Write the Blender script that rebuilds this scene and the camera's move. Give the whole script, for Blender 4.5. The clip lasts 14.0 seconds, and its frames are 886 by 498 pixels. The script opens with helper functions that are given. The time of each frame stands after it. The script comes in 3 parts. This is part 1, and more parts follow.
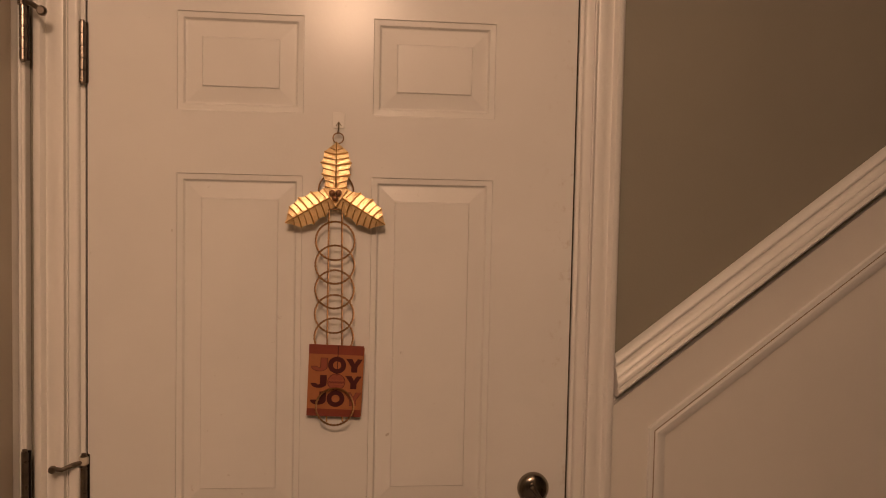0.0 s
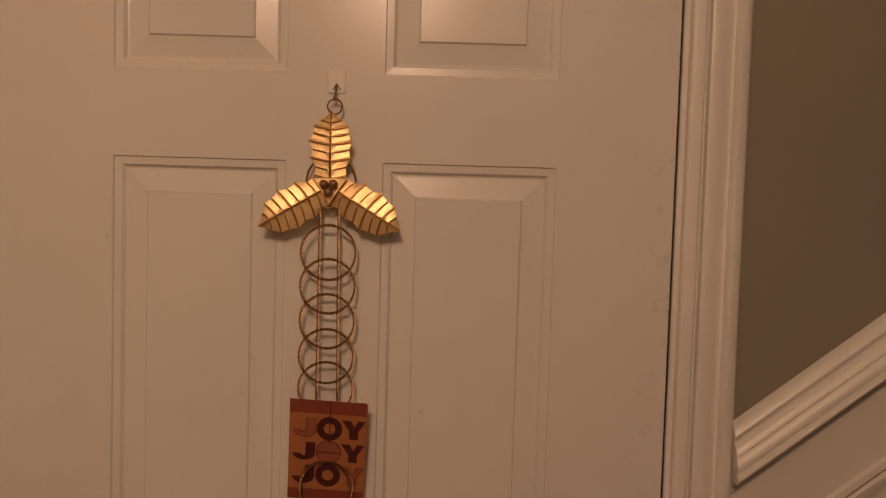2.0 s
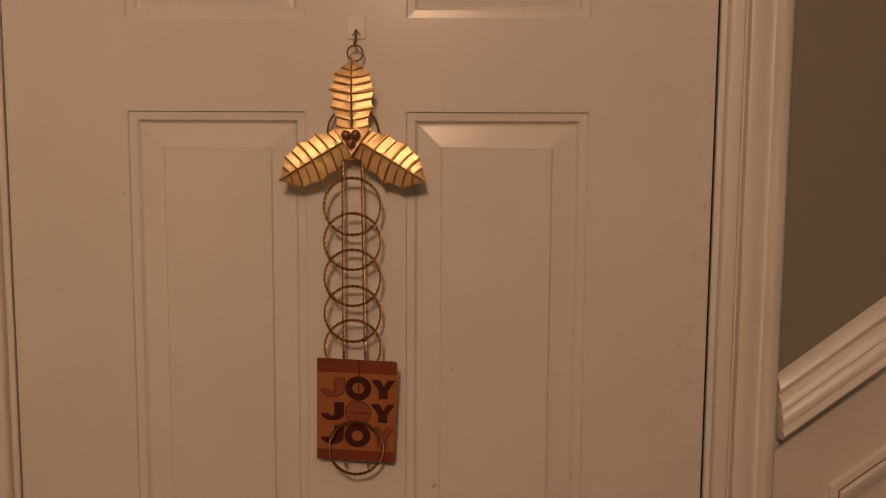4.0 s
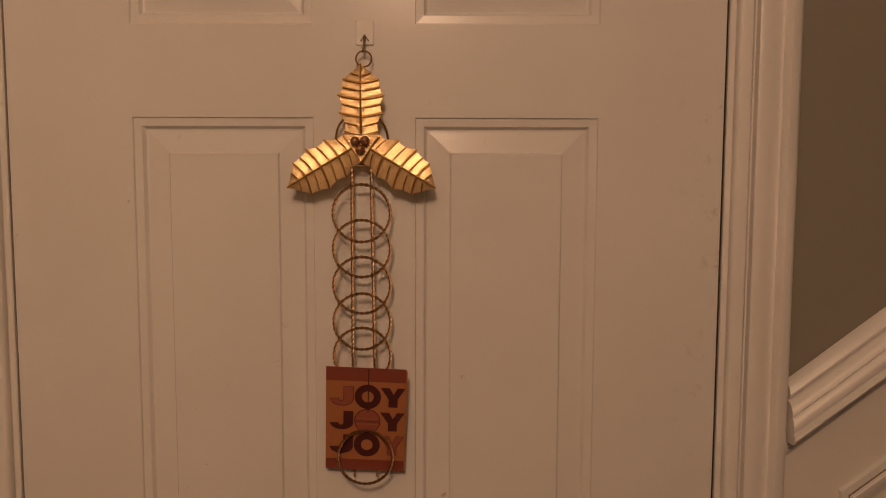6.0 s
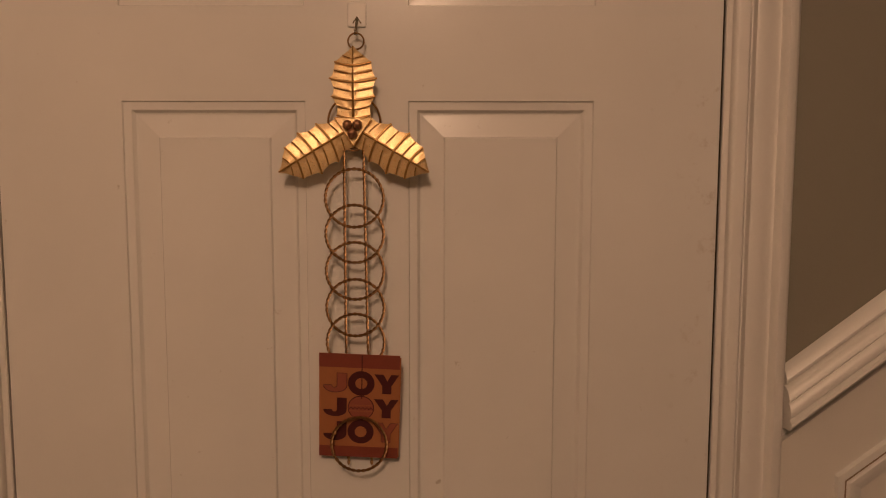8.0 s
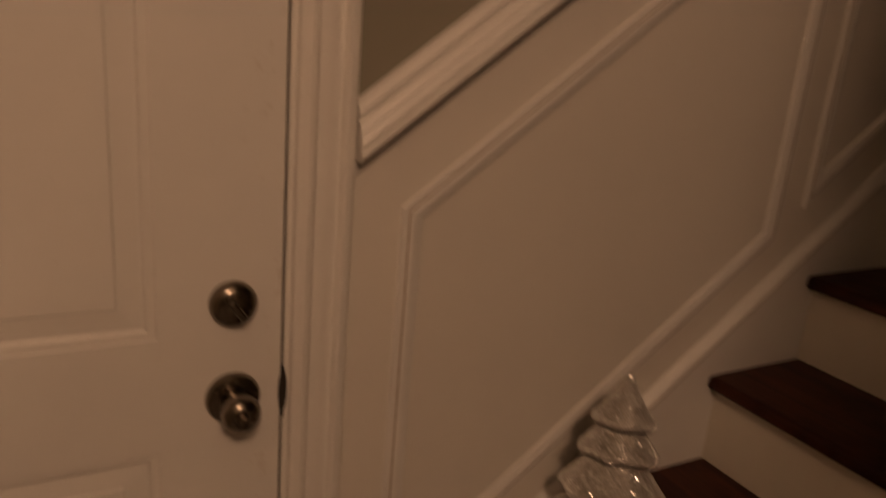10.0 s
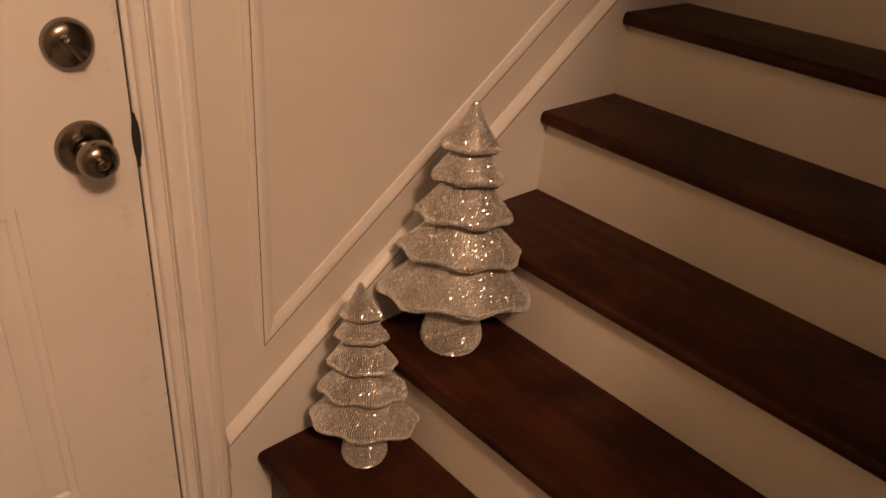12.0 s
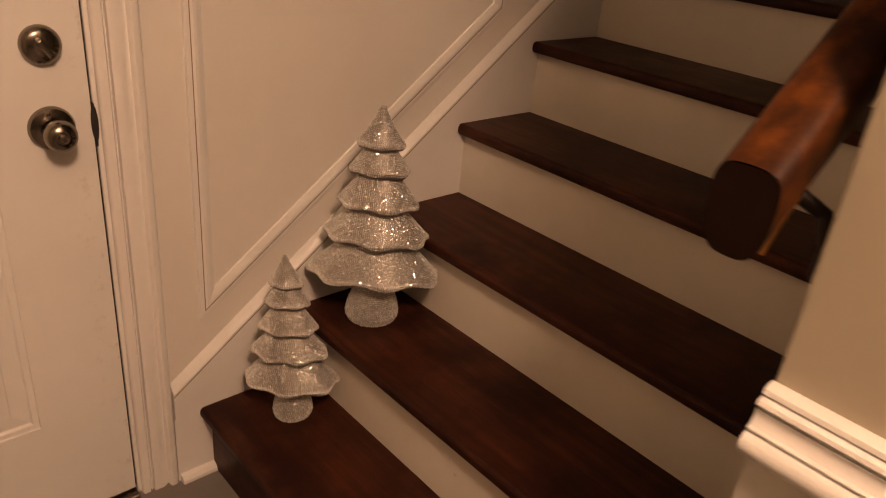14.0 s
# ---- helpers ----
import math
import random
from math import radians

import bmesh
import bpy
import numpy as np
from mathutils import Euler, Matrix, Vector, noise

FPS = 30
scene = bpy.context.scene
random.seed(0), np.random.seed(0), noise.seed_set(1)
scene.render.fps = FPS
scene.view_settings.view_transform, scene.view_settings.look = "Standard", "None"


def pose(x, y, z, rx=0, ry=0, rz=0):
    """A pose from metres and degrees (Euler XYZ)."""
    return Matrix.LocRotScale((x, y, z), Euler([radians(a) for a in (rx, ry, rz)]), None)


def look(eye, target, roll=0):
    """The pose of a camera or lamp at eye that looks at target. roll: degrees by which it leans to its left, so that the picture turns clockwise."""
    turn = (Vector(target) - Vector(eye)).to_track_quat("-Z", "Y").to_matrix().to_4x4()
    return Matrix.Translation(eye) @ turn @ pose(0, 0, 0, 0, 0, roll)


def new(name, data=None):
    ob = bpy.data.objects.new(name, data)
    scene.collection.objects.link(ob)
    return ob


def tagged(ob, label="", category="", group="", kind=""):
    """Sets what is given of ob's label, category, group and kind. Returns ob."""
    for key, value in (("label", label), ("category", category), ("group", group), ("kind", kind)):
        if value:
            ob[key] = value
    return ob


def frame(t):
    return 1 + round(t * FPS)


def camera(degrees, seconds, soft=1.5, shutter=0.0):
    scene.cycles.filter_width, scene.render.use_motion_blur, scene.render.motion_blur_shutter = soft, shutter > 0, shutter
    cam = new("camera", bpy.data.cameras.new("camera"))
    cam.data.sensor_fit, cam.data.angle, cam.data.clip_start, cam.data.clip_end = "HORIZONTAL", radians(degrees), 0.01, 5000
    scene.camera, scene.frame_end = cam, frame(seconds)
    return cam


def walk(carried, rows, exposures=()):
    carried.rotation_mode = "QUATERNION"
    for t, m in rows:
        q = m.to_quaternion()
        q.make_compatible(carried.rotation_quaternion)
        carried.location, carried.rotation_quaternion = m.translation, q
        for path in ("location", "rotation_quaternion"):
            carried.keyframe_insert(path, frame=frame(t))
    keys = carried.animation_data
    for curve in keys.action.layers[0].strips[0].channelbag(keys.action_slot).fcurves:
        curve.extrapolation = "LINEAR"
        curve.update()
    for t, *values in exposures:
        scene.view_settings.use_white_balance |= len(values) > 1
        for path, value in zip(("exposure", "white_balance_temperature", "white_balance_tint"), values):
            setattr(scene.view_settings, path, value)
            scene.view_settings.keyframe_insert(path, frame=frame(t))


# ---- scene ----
# ---------------- camera and walk ----------------
cam = camera(61.8, 14.0, soft=1.05, shutter=0.35)

PATH = [
    (0, (0.528, -1.423, 1.497), (0.713, 0.566, 1.407), 1.2),
    (0.5, (0.602, -1.312, 1.479), (0.686, 0.684, 1.385), -0.2),
    (1, (0.545, -1.168, 1.485), (0.767, 0.815, 1.349), 0.1),
    (1.5, (0.546, -1.060, 1.459), (0.666, 0.927, 1.266), 0.6),
    (2, (0.604, -0.999, 1.502), (0.607, 0.999, 1.405), 1.7),
    (2.5, (0.601, -0.965, 1.474), (0.543, 1.028, 1.319), 0.8),
    (2.7, (0.600, -0.963, 1.481), (0.533, 1.027, 1.290), 0.4),
    (5, (0.571, -0.958, 1.469), (0.555, 1.036, 1.311), 0.6),
    (5.5, (0.561, -0.954, 1.468), (0.558, 1.040, 1.314), 0.6),
    (6, (0.562, -0.955, 1.477), (0.552, 1.038, 1.314), 0.2),
    (6.5, (0.560, -0.959, 1.470), (0.556, 1.035, 1.312), 0.0),
    (7, (0.549, -0.953, 1.469), (0.539, 1.040, 1.304), -0.1),
    (7.2, (0.554, -0.951, 1.470), (0.532, 1.041, 1.298), -0.1),
    (9.3, (0.600, -0.931, 1.436), (0.901, 1.033, 1.212), 3.3),
    (9.5, (0.644, -0.923, 1.410), (1.147, 0.989, 1.111), 4.0),
    (9.8, (0.640, -0.899, 1.411), (1.418, 0.856, 0.848), 4.4),
    (10, (0.643, -0.913, 1.327), (1.580, 0.760, 0.757), 5.0),
    (10.2, (0.641, -0.923, 1.302), (1.676, 0.613, 0.546), 5.6),
    (10.5, (0.593, -0.928, 1.250), (1.715, 0.452, 0.337), 4.8),
    (11, (0.549, -0.964, 1.212), (1.680, 0.334, 0.194), 5.0),
    (11.5, (0.556, -0.948, 1.212), (1.692, 0.286, 0.123), 6.0),
    (12, (0.564, -0.964, 1.229), (1.792, 0.266, 0.239), 5.5),
    (12.5, (0.571, -0.982, 1.260), (1.898, 0.199, 0.341), 6.1),
    (13, (0.526, -1.022, 1.268), (1.954, 0.100, 0.431), 4.9),
    (13.5, (0.492, -1.075, 1.254), (1.856, 0.074, 0.351), 5.6),
    (14, (0.524, -1.293, 1.247), (1.771, -0.001, 0.366), 6.0),
]

EXPOSURES = [(0, 0.20, 6300, 9), (0.4, -0.04, 6480, 10), (1.0, -0.13, 6500, 10), (1.5, -0.12, 6500, 10), (2.7, -0.13, 6490, 10), (7.2, -0.13, 6490, 10), (9.5, -0.23, 6700, 11), (10.0, -0.32, 6850, 12), (10.6, -0.08, 6850, 12), (11.0, 0.28, 6750, 12), (11.5, 0.66, 6700, 12), (12.0, 0.98, 6620, 12), (14, 1.07, 6540, 11.5)]
walk(cam, [(t, look(eye, target, roll)) for t, eye, target, roll in PATH], EXPOSURES)

# ---------------- light ----------------
world = bpy.data.worlds.new("world")
scene.world = world
world.use_nodes = True
world.node_tree.nodes["Background"].inputs[0].default_value = (0.02, 0.012, 0.007, 1)
world.node_tree.nodes["Background"].inputs[1].default_value = 0.0

lamp_data = bpy.data.lights.new("hall_ceiling_lamp", "POINT")
lamp_data.energy, lamp_data.shadow_soft_size, lamp_data.color = 55, 0.15, (1.0, 0.60, 0.375)
lamp = new("hall_ceiling_lamp", lamp_data)
lamp.location = (0.41, -2.03, 2.44)


# ---------------- materials ----------------
def nodes_of(name):
    m = bpy.data.materials.new(name)
    m.use_nodes = True
    nt = m.node_tree
    return m, nt, nt.nodes["Principled BSDF"]


def node(nt, kind, **values):
    n = nt.nodes.new(kind)
    for key, value in values.items():
        n.inputs[key.replace("_", " ")].default_value = value
    return n


def mixed(nt, fac, a, b):
    m = nt.nodes.new("ShaderNodeMix")
    m.data_type = "RGBA"
    nt.links.new(fac, m.inputs[0])
    for sock, v in ((m.inputs[6], a), (m.inputs[7], b)):
        if isinstance(v, tuple):
            sock.default_value = (*v, 1)
        else:
            nt.links.new(v, sock)
    return m.outputs[2]


def ramp(nt, fac, lo, hi):
    r = nt.nodes.new("ShaderNodeMapRange")
    nt.links.new(fac, r.inputs[0])
    r.inputs[1].default_value, r.inputs[2].default_value = lo, hi
    return r.outputs[0]


def coords(nt, scale=(1, 1, 1)):
    tc = nt.nodes.new("ShaderNodeNewGeometry")
    mp = nt.nodes.new("ShaderNodeMapping")
    mp.inputs["Scale"].default_value = scale
    nt.links.new(tc.outputs["Position"], mp.inputs[0])
    return mp.outputs[0]


def noise_of(nt, co, scale, detail=4.0, rough=0.55):
    n = node(nt, "ShaderNodeTexNoise", Scale=scale, Detail=detail, Roughness=rough)
    nt.links.new(co, n.inputs["Vector"])
    return n.outputs[0]


def bumped(nt, bsdf, height, strength, distance):
    b = node(nt, "ShaderNodeBump", Strength=strength, Distance=distance)
    nt.links.new(height, b.inputs["Height"])
    nt.links.new(b.outputs[0], bsdf.inputs["Normal"])


def paint(name, colour, rough, stain=0.9, peel=0.0006, scuff=0.0, grime=False):
    """Brushed or rolled house paint: faint blotches, fine relief, and scattered dark scuffs."""
    m, nt, b = nodes_of(name)
    co = coords(nt)
    big = noise_of(nt, co, 3.2, 5)
    fine = noise_of(nt, co, 170, 2)
    dark = tuple(c * stain for c in colour)
    base = mixed(nt, ramp(nt, big, 0.35, 0.7), colour, dark)
    if grime:
        sep = nt.nodes.new("ShaderNodeSeparateXYZ")
        nt.links.new(co, sep.inputs[0])
        edge = ramp(nt, sep.outputs[0], 0.845, 0.925)
        smudge = ramp(nt, noise_of(nt, co, 30, 6, 0.75), 0.56, 0.80)
        mul = nt.nodes.new("ShaderNodeMath")
        mul.operation = "MULTIPLY"
        nt.links.new(edge, mul.inputs[0])
        nt.links.new(smudge, mul.inputs[1])
        base = mixed(nt, mul.outputs[0], base, (0.36, 0.27, 0.18))
    if scuff:
        spots = ramp(nt, noise_of(nt, co, 42, 3, 0.75), 0.68, 0.76)
        patch = ramp(nt, noise_of(nt, co, 2.3, 2), 0.44, 0.60)
        both = nt.nodes.new("ShaderNodeMath")
        both.operation = "MULTIPLY"
        nt.links.new(spots, both.inputs[0])
        nt.links.new(patch, both.inputs[1])
        less = nt.nodes.new("ShaderNodeMath")
        less.operation = "MULTIPLY"
        nt.links.new(both.outputs[0], less.inputs[0])
        less.inputs[1].default_value = scuff
        base = mixed(nt, less.outputs[0], base, (0.30, 0.24, 0.18))
    nt.links.new(base, b.inputs["Base Color"])
    r = nt.nodes.new("ShaderNodeMapRange")
    nt.links.new(noise_of(nt, co, 9, 4), r.inputs[0])
    r.inputs[3].default_value, r.inputs[4].default_value = rough - 0.008, rough + 0.012
    nt.links.new(r.outputs[0], b.inputs["Roughness"])
    bumped(nt, b, fine, 0.35, peel)
    return m


DOOR_PAINT = paint("door_paint", (0.76, 0.75, 0.72), 0.22, 0.93, 0.0004, 0.5, True)
DOOR_PAINT.node_tree.nodes["Principled BSDF"].inputs["Specular IOR Level"].default_value = 0.27
TRIM_PAINT = paint("trim_paint", (0.80, 0.785, 0.75), 0.34, 0.93, 0.0003, 0.3)
WAINSCOT_PAINT = paint("wainscot_paint", (0.76, 0.73, 0.67), 0.42, 0.95, 0.0005)
TAN_PAINT = paint("tan_wall_paint", (0.270, 0.252, 0.200), 0.62, 0.93, 0.0009)
RISER_PAINT = paint("riser_paint", (0.79, 0.74, 0.645), 0.40, 0.86, 0.0004, 0.6)
BEIGE_PAINT = paint("beige_wall_paint", (0.41, 0.365, 0.275), 0.6, 0.94, 0.0009)
# white closet door toned down to tan, its grazing shade put into the colour
CLOSET_SHADED = paint("closet_shaded_paint", (0.44, 0.39, 0.31), 0.4, 0.93, 0.0005)
CEILING_PAINT = paint("ceiling_paint", (0.80, 0.785, 0.75), 0.8, 0.96, 0.001)


def wood(name, light, dark, rough, axis, patch=6.0):
    """Stained board with long grain along the axis given."""
    m, nt, b = nodes_of(name)
    stretch = [26.0, 26.0, 26.0]
    stretch[axis] = 1.6
    co = coords(nt, tuple(stretch))
    grain = noise_of(nt, co, 1.6, 8, 0.65)
    blotch = noise_of(nt, coords(nt), patch, 6, 0.65)
    first = mixed(nt, ramp(nt, grain, 0.30, 0.74), dark, light)
    rnd = nt.nodes.new("ShaderNodeObjectInfo")
    second = mixed(nt, ramp(nt, blotch, 0.42, 0.64), first, dark)
    tone = nt.nodes.new("ShaderNodeHueSaturation")
    val = nt.nodes.new("ShaderNodeMapRange")
    nt.links.new(rnd.outputs["Random"], val.inputs[0])
    val.inputs[3].default_value, val.inputs[4].default_value = 0.85, 1.15
    nt.links.new(val.outputs[0], tone.inputs["Value"])
    nt.links.new(second, tone.inputs["Color"])
    nt.links.new(tone.outputs[0], b.inputs["Base Color"])
    r = nt.nodes.new("ShaderNodeMapRange")
    nt.links.new(blotch, r.inputs[0])
    r.inputs[3].default_value, r.inputs[4].default_value = rough - 0.07, rough + 0.12
    nt.links.new(r.outputs[0], b.inputs["Roughness"])
    bumped(nt, b, grain, 0.25, 0.0006)
    return m


TREAD_WOOD = wood("dark_tread_wood", (0.100, 0.030, 0.013), (0.021, 0.006, 0.004), 0.42, 1)
TREAD_WOOD.node_tree.nodes["Principled BSDF"].inputs["Specular IOR Level"].default_value = 0.16
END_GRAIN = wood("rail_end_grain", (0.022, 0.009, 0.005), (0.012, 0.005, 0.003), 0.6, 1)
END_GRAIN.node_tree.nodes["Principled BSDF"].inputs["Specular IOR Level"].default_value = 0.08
RAIL_WOOD = wood("handrail_wood", (0.19, 0.058, 0.010), (0.020, 0.006, 0.003), 0.40, 0, 15.0)
RAIL_WOOD.node_tree.nodes["Principled BSDF"].inputs["Specular IOR Level"].default_value = 0.2


def metal(name, colour, rough, relief=0.0, scale=60, dark=None):
    m, nt, b = nodes_of(name)
    co = coords(nt)
    n = noise_of(nt, co, scale, 4)
    nt.links.new(mixed(nt, ramp(nt, n, 0.35, 0.7), colour, dark or tuple(c * 0.75 for c in colour)), b.inputs["Base Color"])
    b.inputs["Metallic"].default_value = 1.0
    r = nt.nodes.new("ShaderNodeMapRange")
    nt.links.new(noise_of(nt, co, scale * 2.1, 3), r.inputs[0])
    r.inputs[3].default_value, r.inputs[4].default_value = max(0.05, rough - 0.1), rough + 0.1
    nt.links.new(r.outputs[0], b.inputs["Roughness"])
    if relief:
        bumped(nt, b, n, 0.6, relief)
    return m


NICKEL = metal("satin_nickel", (0.255, 0.225, 0.19), 0.22, 0, 160, (0.235, 0.205, 0.17))
PIN_METAL = metal("bright_pin_metal", (0.62, 0.55, 0.45), 0.25)
HINGE_METAL = metal("aged_hinge_metal", (0.27, 0.225, 0.185), 0.30)
GOLD = metal("gold_leaf", (1.0, 0.76, 0.42), 0.31, 0.0010, 420, (0.93, 0.64, 0.30))
GOLD.node_tree.nodes["Principled BSDF"].inputs["Metallic"].default_value = 0.66
GOLD_VEIN = metal("worn_gold_vein", (0.62, 0.36, 0.13), 0.36, 0.0004, 300)
BRONZE = metal("bronze_wire", (0.40, 0.235, 0.11), 0.36, 0.0003, 300)
BERRY = metal("berry_bronze", (0.40, 0.20, 0.10), 0.36)
BERRY.node_tree.nodes["Principled BSDF"].inputs["Metallic"].default_value = 0.6
# orange metal for the strips that imitate a lit rail edge
LIT_EDGE = metal("lit_edge_orange", (0.50, 0.25, 0.08), 0.42)
# iron of the rail brackets; on the hinge leaves it paints shadow
BLACK_IRON_AND_SHADE = metal("dark_iron_and_hinge_shade", (0.05, 0.04, 0.035), 0.45)


def plain(name, colour, rough=0.6, grain=0.0):
    m, nt, b = nodes_of(name)
    co = coords(nt)
    n = noise_of(nt, co, 120, 3)
    nt.links.new(mixed(nt, n, tuple(c * 0.92 for c in colour), tuple(min(1, c * 1.07) for c in colour)), b.inputs["Base Color"])
    b.inputs["Roughness"].default_value = rough
    if grain:
        bumped(nt, b, n, 0.3, grain)
    return m


CARD_TAN = plain("card_tan", (0.40, 0.150, 0.055), 0.55)
CARD_BAND = plain("card_band", (0.235, 0.052, 0.030), 0.55)
CARD_DARK = plain("card_maroon", (0.072, 0.010, 0.012), 0.5)
CARD_PINK = plain("card_salmon", (0.30, 0.085, 0.050), 0.55)
DARK_GAP = plain("dark_gap", (0.02, 0.016, 0.012), 0.8)
# brown for strips that paint in the shade of the moulding grooves
GROOVE_SHADE = plain("groove_shade_brown", (0.27, 0.19, 0.125), 0.8)
RUBBER = plain("pale_rubber", (0.55, 0.50, 0.42), 0.6)
FLOOR_TILE = plain("grey_floor", (0.17, 0.155, 0.14), 0.55, 0.001)
HOOK_FILM, nt_, b_ = nodes_of("clear_plastic")
b_.inputs["Base Color"].default_value = (0.84, 0.825, 0.79, 1)
b_.inputs["Roughness"].default_value = 0.14

GLITTER, nt_, b_ = nodes_of("rhinestone")
isl = nt_.nodes.new("ShaderNodeNewGeometry")
tone_ = mixed(nt_, isl.outputs["Random Per Island"], (0.56, 0.54, 0.51), (1.0, 0.985, 0.96))
nt_.links.new(tone_, b_.inputs["Base Color"])
b_.inputs["Metallic"].default_value = 0.40
b_.inputs["Specular IOR Level"].default_value = 1.0
b_.inputs["Coat Weight"].default_value = 1.0
b_.inputs["Coat IOR"].default_value = 2.2
b_.inputs["Coat Roughness"].default_value = 0.10
b_.inputs["Roughness"].default_value = 0.17
GLUE = metal("silver_backing", (0.30, 0.28, 0.25), 0.5)


# ---------------- mesh helpers ----------------
def part(name, bm, material, parent=None, label="", smooth=False):
    bmesh.ops.recalc_face_normals(bm, faces=bm.faces[:])
    me = bpy.data.meshes.new(name)
    bm.to_mesh(me)
    bm.free()
    me.materials.append(material)
    if smooth:
        for p in me.polygons:
            p.use_smooth = True
        me.set_sharp_from_angle(angle=radians(38))
    ob = new(name, me)
    if parent is not None:
        ob.parent = parent
    if label:
        tagged(ob, label)
    return ob


def thing(name, label, category, group="", kind="", at=(0, 0, 0)):
    ob = tagged(new(name), label, category, group, kind)
    ob.location = at
    return ob


def box(x0, x1, y0, y1, z0, z1, bevel=0.0, seg=1, bm=None):
    own = bm is None
    bm = bm or bmesh.new()
    r = bmesh.ops.create_cube(bm, size=1.0, matrix=Matrix.Translation(((x0 + x1) / 2, (y0 + y1) / 2, (z0 + z1) / 2)) @ Matrix.Diagonal((x1 - x0, y1 - y0, z1 - z0, 1)))
    if bevel and own:
        bmesh.ops.bevel(bm, geom=bm.edges[:], offset=bevel, segments=seg, affect="EDGES", profile=0.5)
    return bm


def lathe(profile, seg=32, m=None, bm=None):
    """Turn a list of (radius, height) about z."""
    bm = bm or bmesh.new()
    m = m or Matrix.Identity(4)
    rings = []
    for r, h in profile:
        if r < 1e-5:
            rings.append([bm.verts.new(m @ Vector((0, 0, h)))])
        else:
            rings.append([bm.verts.new(m @ Vector((r * math.cos(2 * math.pi * i / seg), r * math.sin(2 * math.pi * i / seg), h))) for i in range(seg)])
    for a, b in zip(rings, rings[1:]):
        for i in range(seg):
            j = (i + 1) % seg
            if len(a) == 1 and len(b) > 1:
                bm.faces.new((a[0], b[i], b[j]))
            elif len(b) == 1 and len(a) > 1:
                bm.faces.new((a[i], a[j], b[0]))
            elif len(a) > 1:
                bm.faces.new((a[i], a[j], b[j], b[i]))
    return bm


def tube(points, radius, seg=8, closed=False, bm=None):
    bm = bm or bmesh.new()
    pts = [Vector(p) for p in points]
    n, rings = len(pts), []
    ref = Vector((0, 1, 0))
    for i, p in enumerate(pts):
        a = pts[(i - 1) % n] if closed or i > 0 else p
        b = pts[(i + 1) % n] if closed or i < n - 1 else p
        d = (b - a).normalized()
        u = ref.cross(d)
        u = u.normalized() if u.length > 1e-4 else Vector((1, 0, 0))
        v = d.cross(u)
        r = radius(i) if callable(radius) else radius
        rings.append([bm.verts.new(p + (u * math.cos(2 * math.pi * k / seg) + v * math.sin(2 * math.pi * k / seg)) * r) for k in range(seg)])
    for i in range(n if closed else n - 1):
        a, b = rings[i], rings[(i + 1) % n]
        for k in range(seg):
            bm.faces.new((a[k], a[(k + 1) % seg], b[(k + 1) % seg], b[k]))
    if not closed:
        bm.faces.new(rings[0])
        bm.faces.new(rings[-1][::-1])
    return bm


def sweep(profile, start, end, cut_a=0.0, cut_b=0.0, side=1):
    """A wall moulding from start to end, (x, z) points on the north wall. profile: (across, proud); across runs to the left of the way
    times side. cut_a, cut_b: how far the end moves along the way per metre across (mitre)."""
    bm = bmesh.new()
    a, b = Vector(start), Vector(end)
    d = (b - a).normalized()
    nrm = Vector((-d.y, d.x)) * side
    rows = []
    for base, cut in ((a, cut_a), (b, cut_b)):
        row = []
        for w, h in profile:
            p = base + nrm * w + d * (cut * w)
            row.append(bm.verts.new((p.x, -h, p.y)))
        rows.append(row)
    n = len(profile)
    for i in range(n):
        j = (i + 1) % n
        bm.faces.new((rows[0][i], rows[0][j], rows[1][j], rows[1][i]))
    bm.faces.new(rows[0])
    bm.faces.new(rows[1][::-1])
    return bm


def mitred(poly, profile, parent, material, name):
    """A closed frame of mitred strips round a polygon given anticlockwise; the profile's across runs inwards."""
    n = len(poly)
    for i in range(n):
        p0, p1, p2, p3 = (Vector(poly[(i + k) % n]) for k in (-1, 0, 1, 2))
        d, da, db = (p2 - p1).normalized(), (p1 - p0).normalized(), (p3 - p2).normalized()
        ta = math.atan2(da.x * d.y - da.y * d.x, da.dot(d))
        tb = math.atan2(d.x * db.y - d.y * db.x, d.dot(db))
        part(name, sweep(profile, p1, p2, math.tan(ta / 2), -math.tan(tb / 2)), material, parent, smooth=True)


# ---------------- the setting ----------------
SLOPE = 0.775
FLOOR_Z = -0.02
HALL_TOP, WELL_TOP = 2.60, 4.9
EAST_X, STAIR_Y = 1.102, -1.115


def plain_setting(name, bm, material, label, category):
    return tagged(part(name, bm, material), label, category, "", "structure")


plain_setting("floor", box(-2.9, 5.2, -6.0, 0.16, FLOOR_Z - 0.1, FLOOR_Z), FLOOR_TILE, "worn grey hall floor beside the bottom step", "floor")
bm = box(-2.9, EAST_X + 0.12, -6.0, 0.16, HALL_TOP, HALL_TOP + 0.1)
plain_setting("ceiling", bm, CEILING_PAINT, "plain white hall ceiling", "ceiling")
plain_setting("stairwell_ceiling", box(EAST_X + 0.12, 5.2, STAIR_Y - 0.12, 0.16, WELL_TOP, WELL_TOP + 0.1), CEILING_PAINT, "plain white ceiling over the stairwell", "ceiling")

